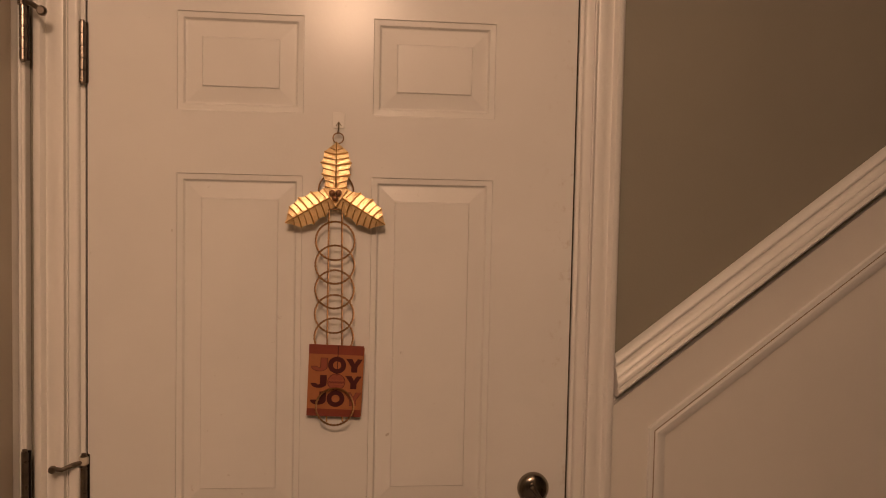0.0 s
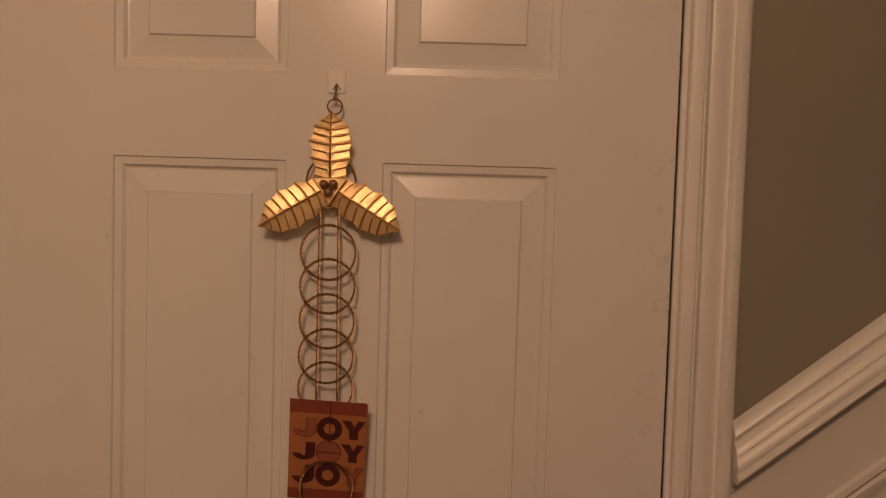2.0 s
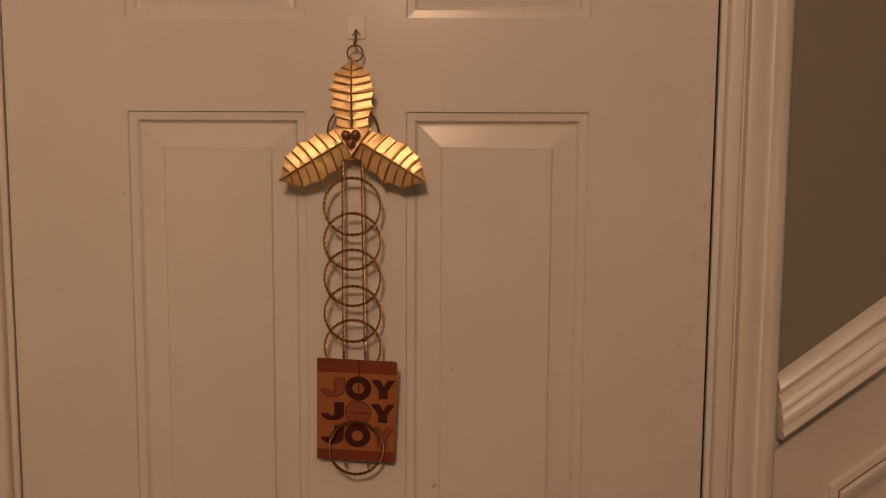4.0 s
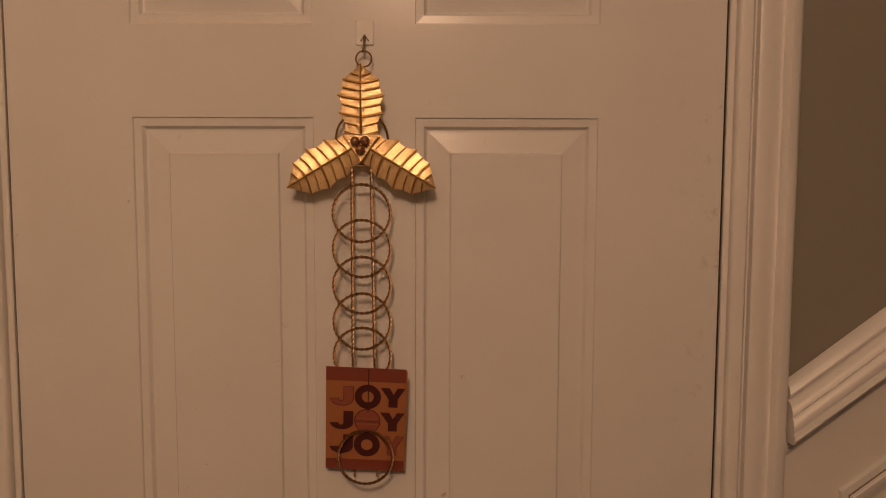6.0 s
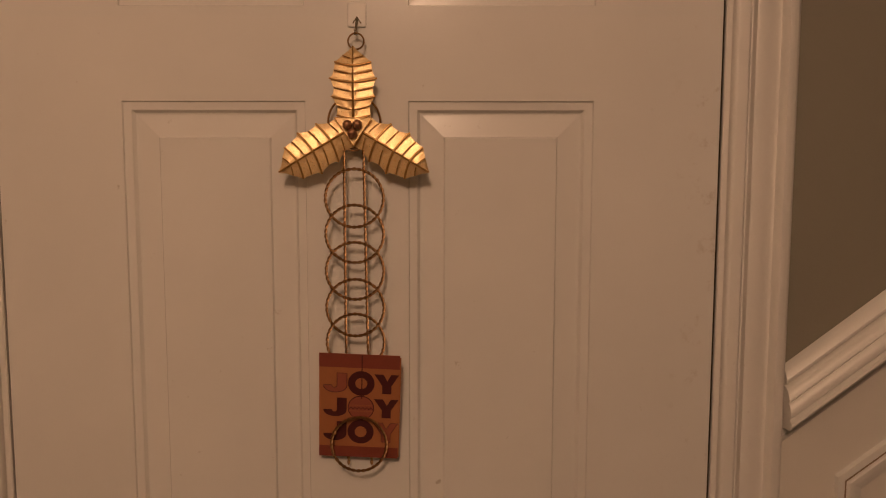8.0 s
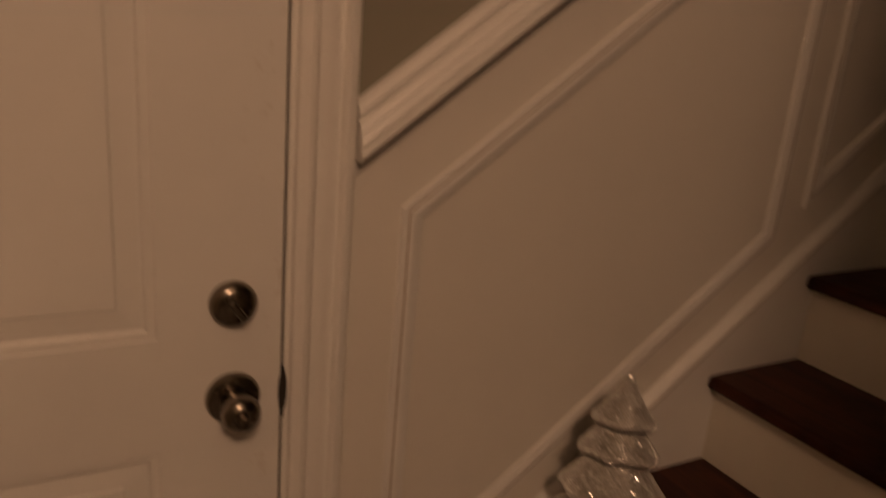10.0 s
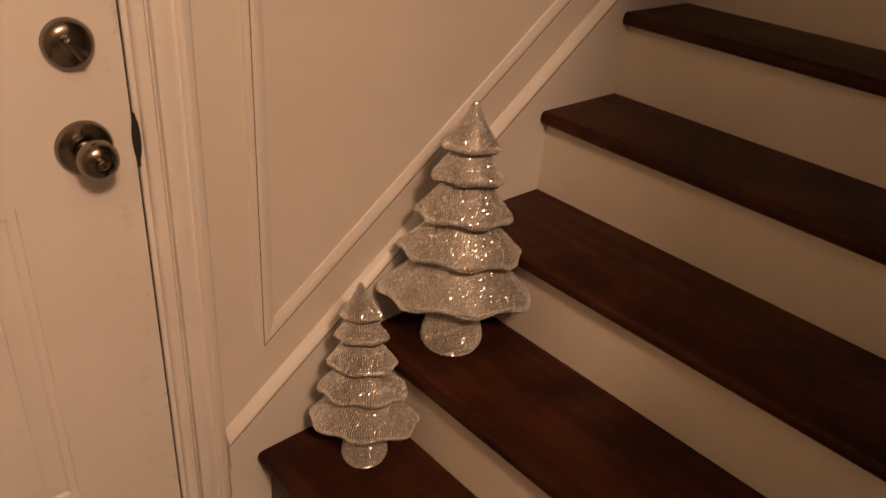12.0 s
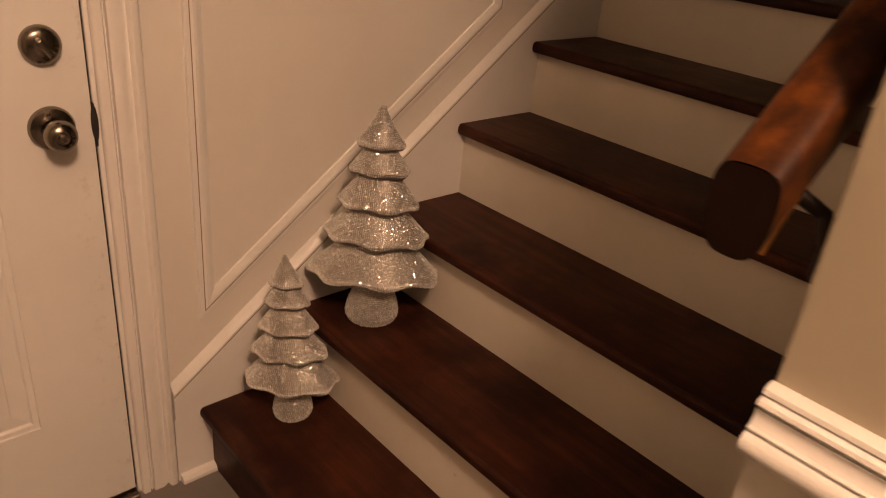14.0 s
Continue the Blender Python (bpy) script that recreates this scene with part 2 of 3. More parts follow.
bm = bmesh.new()
box(-0.25, -0.022, 0, 0.14, FLOOR_Z, HALL_TOP, bm=bm)
box(-0.022, 0.936, 0, 0.14, 2.055, HALL_TOP, bm=bm)
box(0.936, 5.2, 0, 0.14, FLOOR_Z, WELL_TOP, bm=bm)
box(-0.022, 0.936, 0.10, 0.14, FLOOR_Z, 2.055, bm=bm)
plain_setting("wall_north", bm, TAN_PAINT, "tan painted wall beside the stairs", "wall")
bm = bmesh.new()
box(-0.25, -0.112, -1.15, -0.87, FLOOR_Z, HALL_TOP, bm=bm)
# next two boxes are unseen, set back west to weaken bounced light
box(-1.75, -0.25, -1.15, -1.03, FLOOR_Z, HALL_TOP, bm=bm)
box(-1.89, -1.75, -6.0, -1.03, FLOOR_Z, HALL_TOP, bm=bm)
box(-0.25, -0.112, -0.87, -0.003, 2.05, HALL_TOP, bm=bm)
box(-0.25, -0.150, -0.87, -0.003, FLOOR_Z, 2.05, bm=bm)
plain_setting("wall_west", bm, TAN_PAINT, "tan painted hall wall with a closet doorway", "wall")
# unseen end wall, its distance chosen to lower the bounce in the hall
plain_setting("wall_south", box(-2.9, EAST_X + 0.12, -6.14, -6.0, FLOOR_Z, HALL_TOP), TAN_PAINT, "unseen tan wall added far back to weaken bounced light", "wall")
plain_setting("wall_east", box(EAST_X, EAST_X + 0.12, -6.0, STAIR_Y, FLOOR_Z, HALL_TOP, 0.003, 2), BEIGE_PAINT, "beige painted wall ending beside the stairs", "wall")
bm = bmesh.new()
box(EAST_X + 0.12, 5.2, STAIR_Y - 0.12, STAIR_Y, FLOOR_Z, WELL_TOP, bm=bm)
plain_setting("wall_stair", bm, TAN_PAINT, "tan painted inner stair wall carrying the handrail", "wall")
plain_setting("wall_header", box(EAST_X, EAST_X + 0.12, STAIR_Y, -0.001, HALL_TOP + 0.1, WELL_TOP), TAN_PAINT, "tan painted wall over the stair opening", "wall")
plain_setting("wall_landing", box(5.2, 5.34, STAIR_Y - 0.12, 0.14, FLOOR_Z, WELL_TOP), TAN_PAINT, "tan painted wall at the top of the stairs", "wall")

# wainscot under the sloping rail: a thin white skin on the wall
RAIL_X0, RAIL_Z0 = 1.004, 1.125


def along(z0, x):
    return z0 + SLOPE * (x - RAIL_X0)


bm = bmesh.new()
X1 = 4.2
poly = [(1.004, FLOOR_Z), (X1, FLOOR_Z), (X1, along(RAIL_Z0 + 0.03, X1)), (1.004, RAIL_Z0 + 0.03)]
front = [bm.verts.new((x, -0.004, z)) for x, z in poly]
back = [bm.verts.new((x, 0.0, z)) for x, z in poly]
bm.faces.new(front)
for i in range(4):
    bm.faces.new((front[i], front[(i + 1) % 4], back[(i + 1) % 4], back[i]))
plain_setting("wainscot", bm, WAINSCOT_PAINT, "white painted wainscot wall below the sloping rail", "wall")

# sloping chair rail
RAIL_PROFILE = [(0.001, 0.003), (0.001, 0.006), (0.004, 0.0085), (0.009, 0.0090), (0.0105, 0.0070), (0.0120, 0.0105), (0.0175, 0.0115), (0.0195, 0.0100), (0.0202, 0.0200), (0.0208, 0.0290), (0.0225, 0.0350), (0.0260, 0.0375), (0.0293, 0.0365), (0.0315, 0.0330), (0.0325, 0.0310), (0.0340, 0.0340), (0.037, 0.0345), (0.042, 0.0325), (0.0465, 0.0295), (0.048, 0.0275), (0.050, 0.0290), (0.054, 0.0275),
                (0.059, 0.0235), (0.0625, 0.0165), (0.0635, 0.0125), (0.0655, 0.0125), (0.066, 0.0185), (0.070, 0.0195), (0.076, 0.016), (0.081, 0.009), (0.0825, 0.003)]
rail = thing("chair_rail", "white glossy moulded rail sloping up beside the stairs", "chair rail", "", "structure")
part("rail_moulding", sweep(RAIL_PROFILE, (1.005, RAIL_Z0), (X1, along(RAIL_Z0, X1)), SLOPE, SLOPE), TRIM_PAINT, rail, smooth=True)

# framed panels on the wainscot
PANEL_PROFILE = [(0, 0.003), (0, 0.0085), (0.0015, 0.0112), (0.0085, 0.0118), (0.0135, 0.0118), (0.016, 0.0136), (0.020, 0.0133), (0.026, 0.0112), (0.031, 0.0092), (0.0335, 0.0084), (0.0345, 0.0065), (0.0350, 0.003)]
# flat strip on the face, coloured as the shade of a groove
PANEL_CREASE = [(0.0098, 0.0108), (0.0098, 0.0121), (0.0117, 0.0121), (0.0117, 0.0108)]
for xa, xb in ((1.080, 1.882), (1.945, 2.745), (2.81, 3.61)):
    f = thing("panel_moulding", "white raised panel frame slanting with the stairs", "panel moulding", "panel frames on the wainscot", "structure")
    lo, hi = 0.379 + SLOPE * (xa - 1.080), 1.083 + SLOPE * (xa - 1.080)
    w = xb - xa
    mitred([(xa, lo), (xb, lo + 0.760 * w), (xb, hi + SLOPE * w), (xa, hi)], PANEL_PROFILE, f, TRIM_PAINT, "moulding_strip")
    mitred([(xa, lo), (xb, lo + 0.760 * w), (xb, hi + SLOPE * w), (xa, hi)], PANEL_CREASE, f, GROOVE_SHADE, "shade_strip")

# skirt board and its cap along the stairs
SK0, SKIRT_SLOPE = 0.157, 0.760
bm = bmesh.new()
poly = [(1.004, FLOOR_Z), (1.5, FLOOR_Z), (X1, SK0 + SKIRT_SLOPE * (X1 - 1.004) - 0.5), (X1, SK0 + SKIRT_SLOPE * (X1 - 1.004)), (1.004, SK0)]
front = [bm.verts.new((x, -0.018, z)) for x, z in poly]
back = [bm.verts.new((x, -0.004, z)) for x, z in poly]
bm.faces.new(front)
for i in range(5):
    bm.faces.new((front[i], front[(i + 1) % 5], back[(i + 1) % 5], back[i]))
skirt = thing("stair_skirt", "white skirt board with a moulded cap along the stairs", "skirting board", "", "structure")
part("skirt_board", bm, TRIM_PAINT, skirt)
CAP_PROFILE = [(0, 0.004), (0, 0.0215), (0.0015, 0.0232), (0.012, 0.0236), (0.046, 0.0226), (0.0505, 0.0226), (0.053, 0.0236), (0.058, 0.0205), (0.063, 0.0145), (0.0685, 0.004)]
# same for the cap: a dark strip in place of groove shade
CAP_CREASE = [(0.0470, 0.0215), (0.0470, 0.0229), (0.0490, 0.0229), (0.0490, 0.0215)]
part("skirt_cap", sweep(CAP_PROFILE, (1.005, SK0 - 0.002), (X1, SK0 - 0.002 + SKIRT_SLOPE * (X1 - 1.005)), SKIRT_SLOPE, SKIRT_SLOPE), TRIM_PAINT, skirt, smooth=True)
part("shade_strip", sweep(CAP_CREASE, (1.005, SK0 - 0.002), (X1, SK0 - 0.002 + SKIRT_SLOPE * (X1 - 1.005)), SKIRT_SLOPE, SKIRT_SLOPE), GROOVE_SHADE, skirt)
bm = sweep([(0, 0.018), (0, 0.036), (0.008, 0.035), (0.015, 0.029), (0.019, 0.018)], (1.008, FLOOR_Z), (1.0965, FLOOR_Z))
plain_setting("baseboard", bm, TRIM_PAINT, "short white shoe moulding at the foot of the wall", "baseboard")

# horizontal chair rail on the east wall
bm = bmesh.new()
EAST_RAIL = [(0, 0.0), (0, 0.006), (0.004, 0.008), (0.010, 0.0085), (0.013, 0.012), (0.0155, 0.024), (0.019, 0.030), (0.0265, 0.033), (0.034, 0.031), (0.0375, 0.027), (0.039, 0.0225), (0.0405, 0.0225), (0.0415, 0.0255), (0.043, 0.0255), (0.044, 0.0215), (0.050, 0.0175), (0.056, 0.017), (0.0595, 0.0185), (0.060, 0.0125), (0.0620, 0.0125), (0.0625, 0.019), (0.0655, 0.0215), (0.069, 0.020), (0.0705, 0.016), (0.071, 0.0115), (0.073, 0.0115), (0.0735, 0.015), (0.078, 0.014), (0.081, 0.008), (0.081, 0.0)]
ends = []
for y in (STAIR_Y + 0.001, -5.99):
    ends.append([bm.verts.new((EAST_X - h, y, 0.815 + w)) for w, h in EAST_RAIL])
for i in range(len(EAST_RAIL) - 1):
    bm.faces.new((ends[0][i], ends[0][i + 1], ends[1][i + 1], ends[1][i]))
bm.faces.new(ends[0])
bm.faces.new(ends[1][::-1])
er = thing("chair_rail", "white glossy chair rail level along the tan wall", "chair rail", "", "structure")
part("rail_moulding", bm, TRIM_PAINT, er, smooth=True)
plain_setting("wainscot", box(EAST_X - 0.004, EAST_X, -5.99, STAIR_Y - 0.001, FLOOR_Z, 0.82), WAINSCOT_PAINT, "white painted wainscot below the level rail", "wall")

# door casings: jamb edge, stepped casing
CASING = [(0, 0.0), (0, 0.007), (0.002, 0.011), (0.005, 0.0125), (0.016, 0.0125), (0.0175, 0.005), (0.0195, 0.005), (0.020, 0.009), (0.0215, 0.009), (0.022, 0.005), (0.0235, 0.005), (0.025, 0.014), (0.028, 0.0155), (0.044, 0.0155), (0.052, 0.011), (0.056, 0.009), (0.0575, 0.009), (0.0585, 0.019), (0.062, 0.023), (0.071, 0.023), (0.075, 0.020), (0.077, 0.014), (0.077, 0.0)]
casing = thing("door_trim", "white stepped wooden casing round the front door", "door casing", "", "structure")
part("casing_side", sweep(CASING, (0.926, FLOOR_Z), (0.926, 2.044), 0, 1, side=-1), TRIM_PAINT, casing, smooth=True)
part("casing_side", sweep(CASING, (-0.012, FLOOR_Z), (-0.012, 2.044), 0, 1, side=1), TRIM_PAINT, casing, smooth=True)
part("casing_head", sweep(CASING, (-0.012, 2.044), (0.926, 2.044), -1, 1, side=1), TRIM_PAINT, casing, smooth=True)
part("jamb", box(0.9185, 0.936, 0.001, 0.10, FLOOR_Z, 2.05, 0.0015), TRIM_PAINT, casing)
part("jamb", box(-0.022, -0.0045, 0.001, 0.10, FLOOR_Z, 2.05, 0.0015), TRIM_PAINT, casing)
part("jamb_head", box(-0.0044, 0.9184, -0.003, 0.10, 2.034, 2.052, 0.0015), TRIM_PAINT, casing)
# added dark fillers that paint the shade in the gaps beside the leaf
part("gap_shade", box(0.9145, 0.9183, 0.006, 0.044, 0.0, 2.03), DARK_GAP, casing)
part("gap_shade", box(-0.0043, -0.0005, 0.006, 0.044, 0.0, 2.03), DARK_GAP, casing)
part("threshold", box(-0.003, 0.917, -0.02, 0.10, FLOOR_Z, FLOOR_Z + 0.012, 0.003), HINGE_METAL, casing)

# ---------------- front door ----------------
XS = [0.0, 0.159, 0.391, 0.521, 0.755, 0.914]
ZS = [0.0, 0.240, 0.760, 0.921, 1.567, 1.684, 1.866, 2.03]
THICK = 0.044
door = thing("door_1", "closed white six-panel front door with a hanging ornament", "door", "", "structure")
bm = bmesh.new()
grid = [[bm.verts.new((x, 0, z)) for z in ZS] for x in XS]
for i in range(5):
    for j in range(7):
        if i in (1, 3) and j in (1, 3, 5):
            continue
        bm.faces.new((grid[i][j], grid[i + 1][j], grid[i + 1][j + 1], grid[i][j + 1]))
rim = [grid[i][0] for i in range(6)] + [grid[5][j] for j in range(1, 8)] + [grid[i][7] for i in range(4, -1, -1)] + [grid[0][j] for j in range(6, 0, -1)]
deep = [bm.verts.new((v.co.x, THICK, v.co.z)) for v in rim]
for i in range(len(rim)):
    j = (i + 1) % len(rim)
    bm.faces.new((rim[i], rim[j], deep[j], deep[i]))
bm.faces.new(deep[::-1])
part("door_leaf", bm, DOOR_PAINT, door)
STEPS = [(0, 0), (0.0012, 0.003), (0.011, 0.0035), (0.0145, 0.0085), (0.0165, 0.009), (0.0185, 0.0088), (0.0445, 0.0050), (0.0465, 0.0022)]
for i in (1, 3):
    for j in (1, 3, 5):
        bm = bmesh.new()
        rows = []
        for inset, d in STEPS:
            a, b, c, e = XS[i] + inset, XS[i + 1] - inset, ZS[j] + inset, ZS[j + 1] - inset
            rows.append([bm.verts.new(p) for p in ((a, d, c), (b, d, c), (b, d, e), (a, d, e))])
        for r0, r1 in zip(rows, rows[1:]):
            for k in range(4):
                bm.faces.new((r0[k], r0[(k + 1) % 4], r1[(k + 1) % 4], r1[k]))
        bm.faces.new(rows[-1])
        part("door_panel", bm, DOOR_PAINT, door)

FACE = Matrix.Rotation(radians(90), 4, "X")      # lathe axis towards the room


def on_door(x, z, y=0.0):
    return Matrix.Translation((x, y, z)) @ FACE


LOCK_X = 0.849
knob = part("door_handle", lathe([(0, 0.0), (0.037, 0.0), (0.037, 0.003), (0.034, 0.008), (0.026, 0.011), (0.018, 0.012)], 40, on_door(LOCK_X, 0.826)), NICKEL, door, "round satin nickel door knob", True)
part("knob_grip", lathe([(0.016, 0.010), (0.0155, 0.022), (0.017, 0.028), (0.0215, 0.034), (0.0255, 0.042), (0.0258, 0.050), (0.0232, 0.058), (0.0175, 0.0630), (0.012, 0.065), (0.011, 0.062), (0, 0.062)], 40, on_door(LOCK_X, 0.826)), NICKEL, knob, smooth=True)
part("turn_button", lathe([(0.0065, 0.060), (0.0065, 0.068), (0.005, 0.0695), (0, 0.0695)], 20, on_door(LOCK_X, 0.826)), HINGE_METAL, knob)
for dz in (0.026, -0.026):
    part("screw", lathe([(0.0035, 0.009), (0.0035, 0.0112), (0.002, 0.0118), (0, 0.0118)], 12, on_door(LOCK_X - 0.004, 0.826 + dz)), NICKEL, knob)
bolt = part("deadbolt", lathe([(0, 0.0), (0.0315, 0.0), (0.0315, 0.005), (0.029, 0.011), (0.022, 0.016), (0.012, 0.018), (0, 0.018)], 40, on_door(LOCK_X, 0.962)), NICKEL, door, "round satin nickel deadbolt with thumb turn", True)
bm = box(-0.0050, 0.0050, -0.016, 0.016, 0, 0.018, 0.003, 2)
bmesh.ops.transform(bm, matrix=on_door(LOCK_X, 0.962, -0.016) @ Matrix.Rotation(radians(35), 4, "Z"), verts=bm.verts[:])
part("thumb_turn", bm, NICKEL, bolt)
part("strike_plate", box(0.9145, 0.9188, -0.0045, 0.02, 0.785, 0.862, 0.001), DARK_GAP, door, "dark worn latch strike on the jamb")
part("strike_lip", lathe([(0, 0), (0.024, 0.0), (0.022, 0.0015), (0, 0.002)], 24, Matrix.Translation((0.9165, -0.0038, 0.826)) @ FACE @ Matrix.Diagonal((0.26, 1.35, 1, 1))), DARK_GAP, door)


def hinge(x, y, z0, z1, parent):
    h = part("hinge", lathe([(0, z0 - 0.004), (0.004, z0 - 0.003), (0.0045, z0), (0.0045, z1), (0.004, z1 + 0.003), (0, z1 + 0.004)], 16, Matrix.Translation((x, y, 0))), HINGE_METAL, parent, "aged metal butt hinge", True)
    step = (z1 - z0) / 5
    for k in range(5):
        part("knuckle", lathe([(0.0040, z0 + k * step + 0.0008), (0.0060, z0 + k * step + 0.001), (0.0060, z0 + (k + 1) * step - 0.001), (0.0040, z0 + (k + 1) * step - 0.0008)], 18, Matrix.Translation((x, y, 0))), HINGE_METAL, h, smooth=False)
    # leaf coloured near-black to draw the shadow next to the barrel
    part("shaded_hinge_leaf", box(x - 0.001, x + 0.0088, y + 0.003, y + 0.006, z0, z1, 0.0005), BLACK_IRON_AND_SHADE, h)
    return h


h = hinge(-0.006, -0.0085, 1.725, 1.835, door)
h = hinge(-0.004, -0.0085, 0.928, 1.038, door)
# hinge-pin stop on the lower hinge
part("stop_arm", tube([(-0.004, -0.012, 1.026), (-0.018, -0.022, 1.024), (-0.034, -0.032, 1.018), (-0.046, -0.038, 1.022)], 0.0042, 10), HINGE_METAL, h)
part("stop_collar", lathe([(0.004, 1.020), (0.0085, 1.0205), (0.0085, 1.034), (0.004, 1.0345)], 16, Matrix.Translation((-0.004, -0.0085, 0))), RUBBER, h)
part("stop_bumper", lathe([(0, 0), (0.006, 0.001), (0.0075, 0.006), (0.006, 0.011), (0, 0.012)], 16, Matrix.Translation((-0.046, -0.036, 1.022)) @ FACE), HINGE_METAL, h, smooth=True)

# ---------------- closet door in the west wall ----------------
closet = thing("door_2", "closed white closet door close to the corner, shade painted in tan", "door", "", "structure")
part("door_leaf", box(-0.146, -0.112, -0.860, -0.045, FLOOR_Z + 0.01, 2.03, 0.002), CLOSET_SHADED, closet)
part("jamb", box(-0.111, -0.0985, -0.0255, -0.003, FLOOR_Z, 2.06, 0.0015), TRIM_PAINT, closet)
part("jamb_bead", box(-0.1075, -0.1035, -0.0285, -0.0255, FLOOR_Z, 2.06, 0.001), TRIM_PAINT, closet)
part("jamb_side", box(-0.149, -0.113, -0.044, -0.003, FLOOR_Z, 2.04), TRIM_PAINT, closet)
HX = -0.0965
h = hinge(HX, -0.036, 1.757, 1.853, closet)
part("stop_arm", tube([(HX, -0.036, 1.858), (HX + 0.010, -0.048, 1.857), (HX + 0.024, -0.058, 1.850), (HX + 0.044, -0.067, 1.838)], 0.0045, 10), HINGE_METAL, h)
part("stop_bumper", lathe([(0, 0), (0.006, 0.001), (0.0085, 0.005), (0.0085, 0.010), (0.006, 0.013), (0, 0.013)], 18, Matrix.Translation((HX + 0.046, -0.061, 1.836)) @ FACE), HINGE_METAL, h, smooth=True)
part("stop_collar", lathe([(0, 1.852), (0.009, 1.853), (0.009, 1.866), (0, 1.867)], 16, Matrix.Translation((HX, -0.036, 0))), HINGE_METAL, h)
hinge(HX, -0.036, 0.955, 1.055, closet)

# ---------------- staircase ----------------
RISE, RUN, NOSE, FIRST_X, FIRST_Z = 0.187, 0.2335, 0.026, 1.0880, 0.161
stairs = thing("staircase", "straight staircase with dark stained treads and white risers", "staircase", "", "structure")
for k in range(12):
    x, z = FIRST_X + RUN * k, FIRST_Z + RISE * k
    y0, y1 = STAIR_Y + 0.001, -0.0185
    bm = box(x - NOSE, x + RUN + 0.018, y0, y1, z - 0.028, z, 0.0)
    long_edges = [e for e in bm.edges if abs(e.verts[0].co.y - e.verts[1].co.y) > 0.5 and min(v.co.x for v in e.verts) < x - NOSE + 0.001]
    bmesh.ops.bevel(bm, geom=long_edges, offset=0.011, segments=4, affect="EDGES", profile=0.5)
    part("tread", bm, TREAD_WOOD, stairs, "dark stained wooden tread" if k == 0 else "")
    low = FLOOR_Z if k == 0 else z - RISE
    part("riser", box(x, x + 0.016, y0, y1, low, z - 0.0285), TREAD_WOOD if k == 0 else RISER_PAINT, stairs, "dark stained bottom riser" if k == 0 else "white painted riser" if k == 1 else "")
bm = box(FIRST_X + RUN * 12, 5.2, STAIR_Y + 0.001, -0.0185, FIRST_Z + RISE * 12 - 0.2, FIRST_Z + RISE * 12)
part("landing", bm, TREAD_WOOD, stairs)

# ---------------- handrail ----------------
hr = thing("handrail", "reddish-brown wooden handrail with a square-cut end", "handrail")
hx, hy, hz = 1.055, -1.064, 1.051
d = Vector((1, 0, SLOPE)).normalized()
up = Vector((-SLOPE, 0, 1)).normalized()
outline = []
for k in range(28):
    a = 2 * math.pi * k / 28
    c, s = math.cos(a), math.sin(a)
    outline.append((0.028 * math.copysign(abs(c) ** 0.62, c) * (1.0 if s > 0 else 1 - 0.12 * abs(s)), (0.0240 if s > 0 else 0.036) * math.copysign(abs(s) ** 0.55, s)))
bm = bmesh.new()
ends = []
for far in (0.0, 3.2):
    base = Vector((hx, hy, hz)) + d * far
    ends.append([bm.verts.new(base + Vector((0, u, 0)) + up * v + d * (SLOPE * v)) for u, v in outline])
for i in range(28):
    bm.faces.new((ends[0][i], ends[0][(i + 1) % 28], ends[1][(i + 1) % 28], ends[1][i]))
bm.faces.new(ends[1][::-1])
part("rail", bm, RAIL_WOOD, hr, smooth=True)
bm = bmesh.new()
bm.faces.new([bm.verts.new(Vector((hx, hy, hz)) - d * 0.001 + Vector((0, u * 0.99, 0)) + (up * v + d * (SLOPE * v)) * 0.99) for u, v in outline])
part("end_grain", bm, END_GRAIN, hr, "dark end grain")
for far in (0.055, 1.3, 2.5):
    p = Vector((hx, hy, hz)) + d * far
    br = part("bracket", tube([p - up * 0.024, p - up * 0.045 + Vector((0, -0.012, 0)), p - up * 0.062 + Vector((0, -0.034, 0)), Vector((p.x + 0.03, STAIR_Y + 0.004, p.z - 0.075))], 0.007, 10), BLACK_IRON_AND_SHADE, hr, "dark metal rail bracket")
    part("rosette", lathe([(0, 0.0), (0.028, 0.0), (0.026, 0.005), (0.012, 0.008), (0, 0.008)], 24, Matrix.Translation((p.x + 0.03, STAIR_Y, p.z - 0.075)) @ Matrix.Rotation(radians(-90), 4, "X")), BLACK_IRON_AND_SHADE, br)
    # added strip, stands in for light on the rail's lower right edge
    part("lit_edge_strip", tube([p - up * 0.028 - d * 0.012 + Vector((0, -0.020, 0)), p - up * 0.040 - d * 0.030 + Vector((0, -0.016, 0)), p - up * 0.062 - d * 0.055 + Vector((0, -0.010, 0))], 0.0036, 8), LIT_EDGE, br)

# ---------------- hanging card holder ----------------
ORN_X, ORN_Y = 0.4545, -0.020


LEAF_L = 0.0935
RIM = [(0, 0.0208), (0.12, 0.0195), (0.215, 0.0243), (0.259, 0.0272), (0.30, 0.0246), (0.38, 0.0240), (0.465, 0.0266), (0.507, 0.0293), (0.55, 0.0254), (0.63, 0.0234), (0.70, 0.0225), (0.733, 0.0224), (0.79, 0.0160), (0.85, 0.0112), (0.93, 0.0050), (1.0, 0.0012)]
MAIN_VEINS, FOLDS = (0.0, 0.259, 0.507, 0.733), (0.13, 0.383, 0.62, 0.83)


def leaf_half(s):
    for (s0, w0), (s1, w1) in zip(RIM, RIM[1:]):
        if s <= s1:
            return w0 + (w1 - w0) * (s - s0) / (s1 - s0)
    return RIM[-1][1]


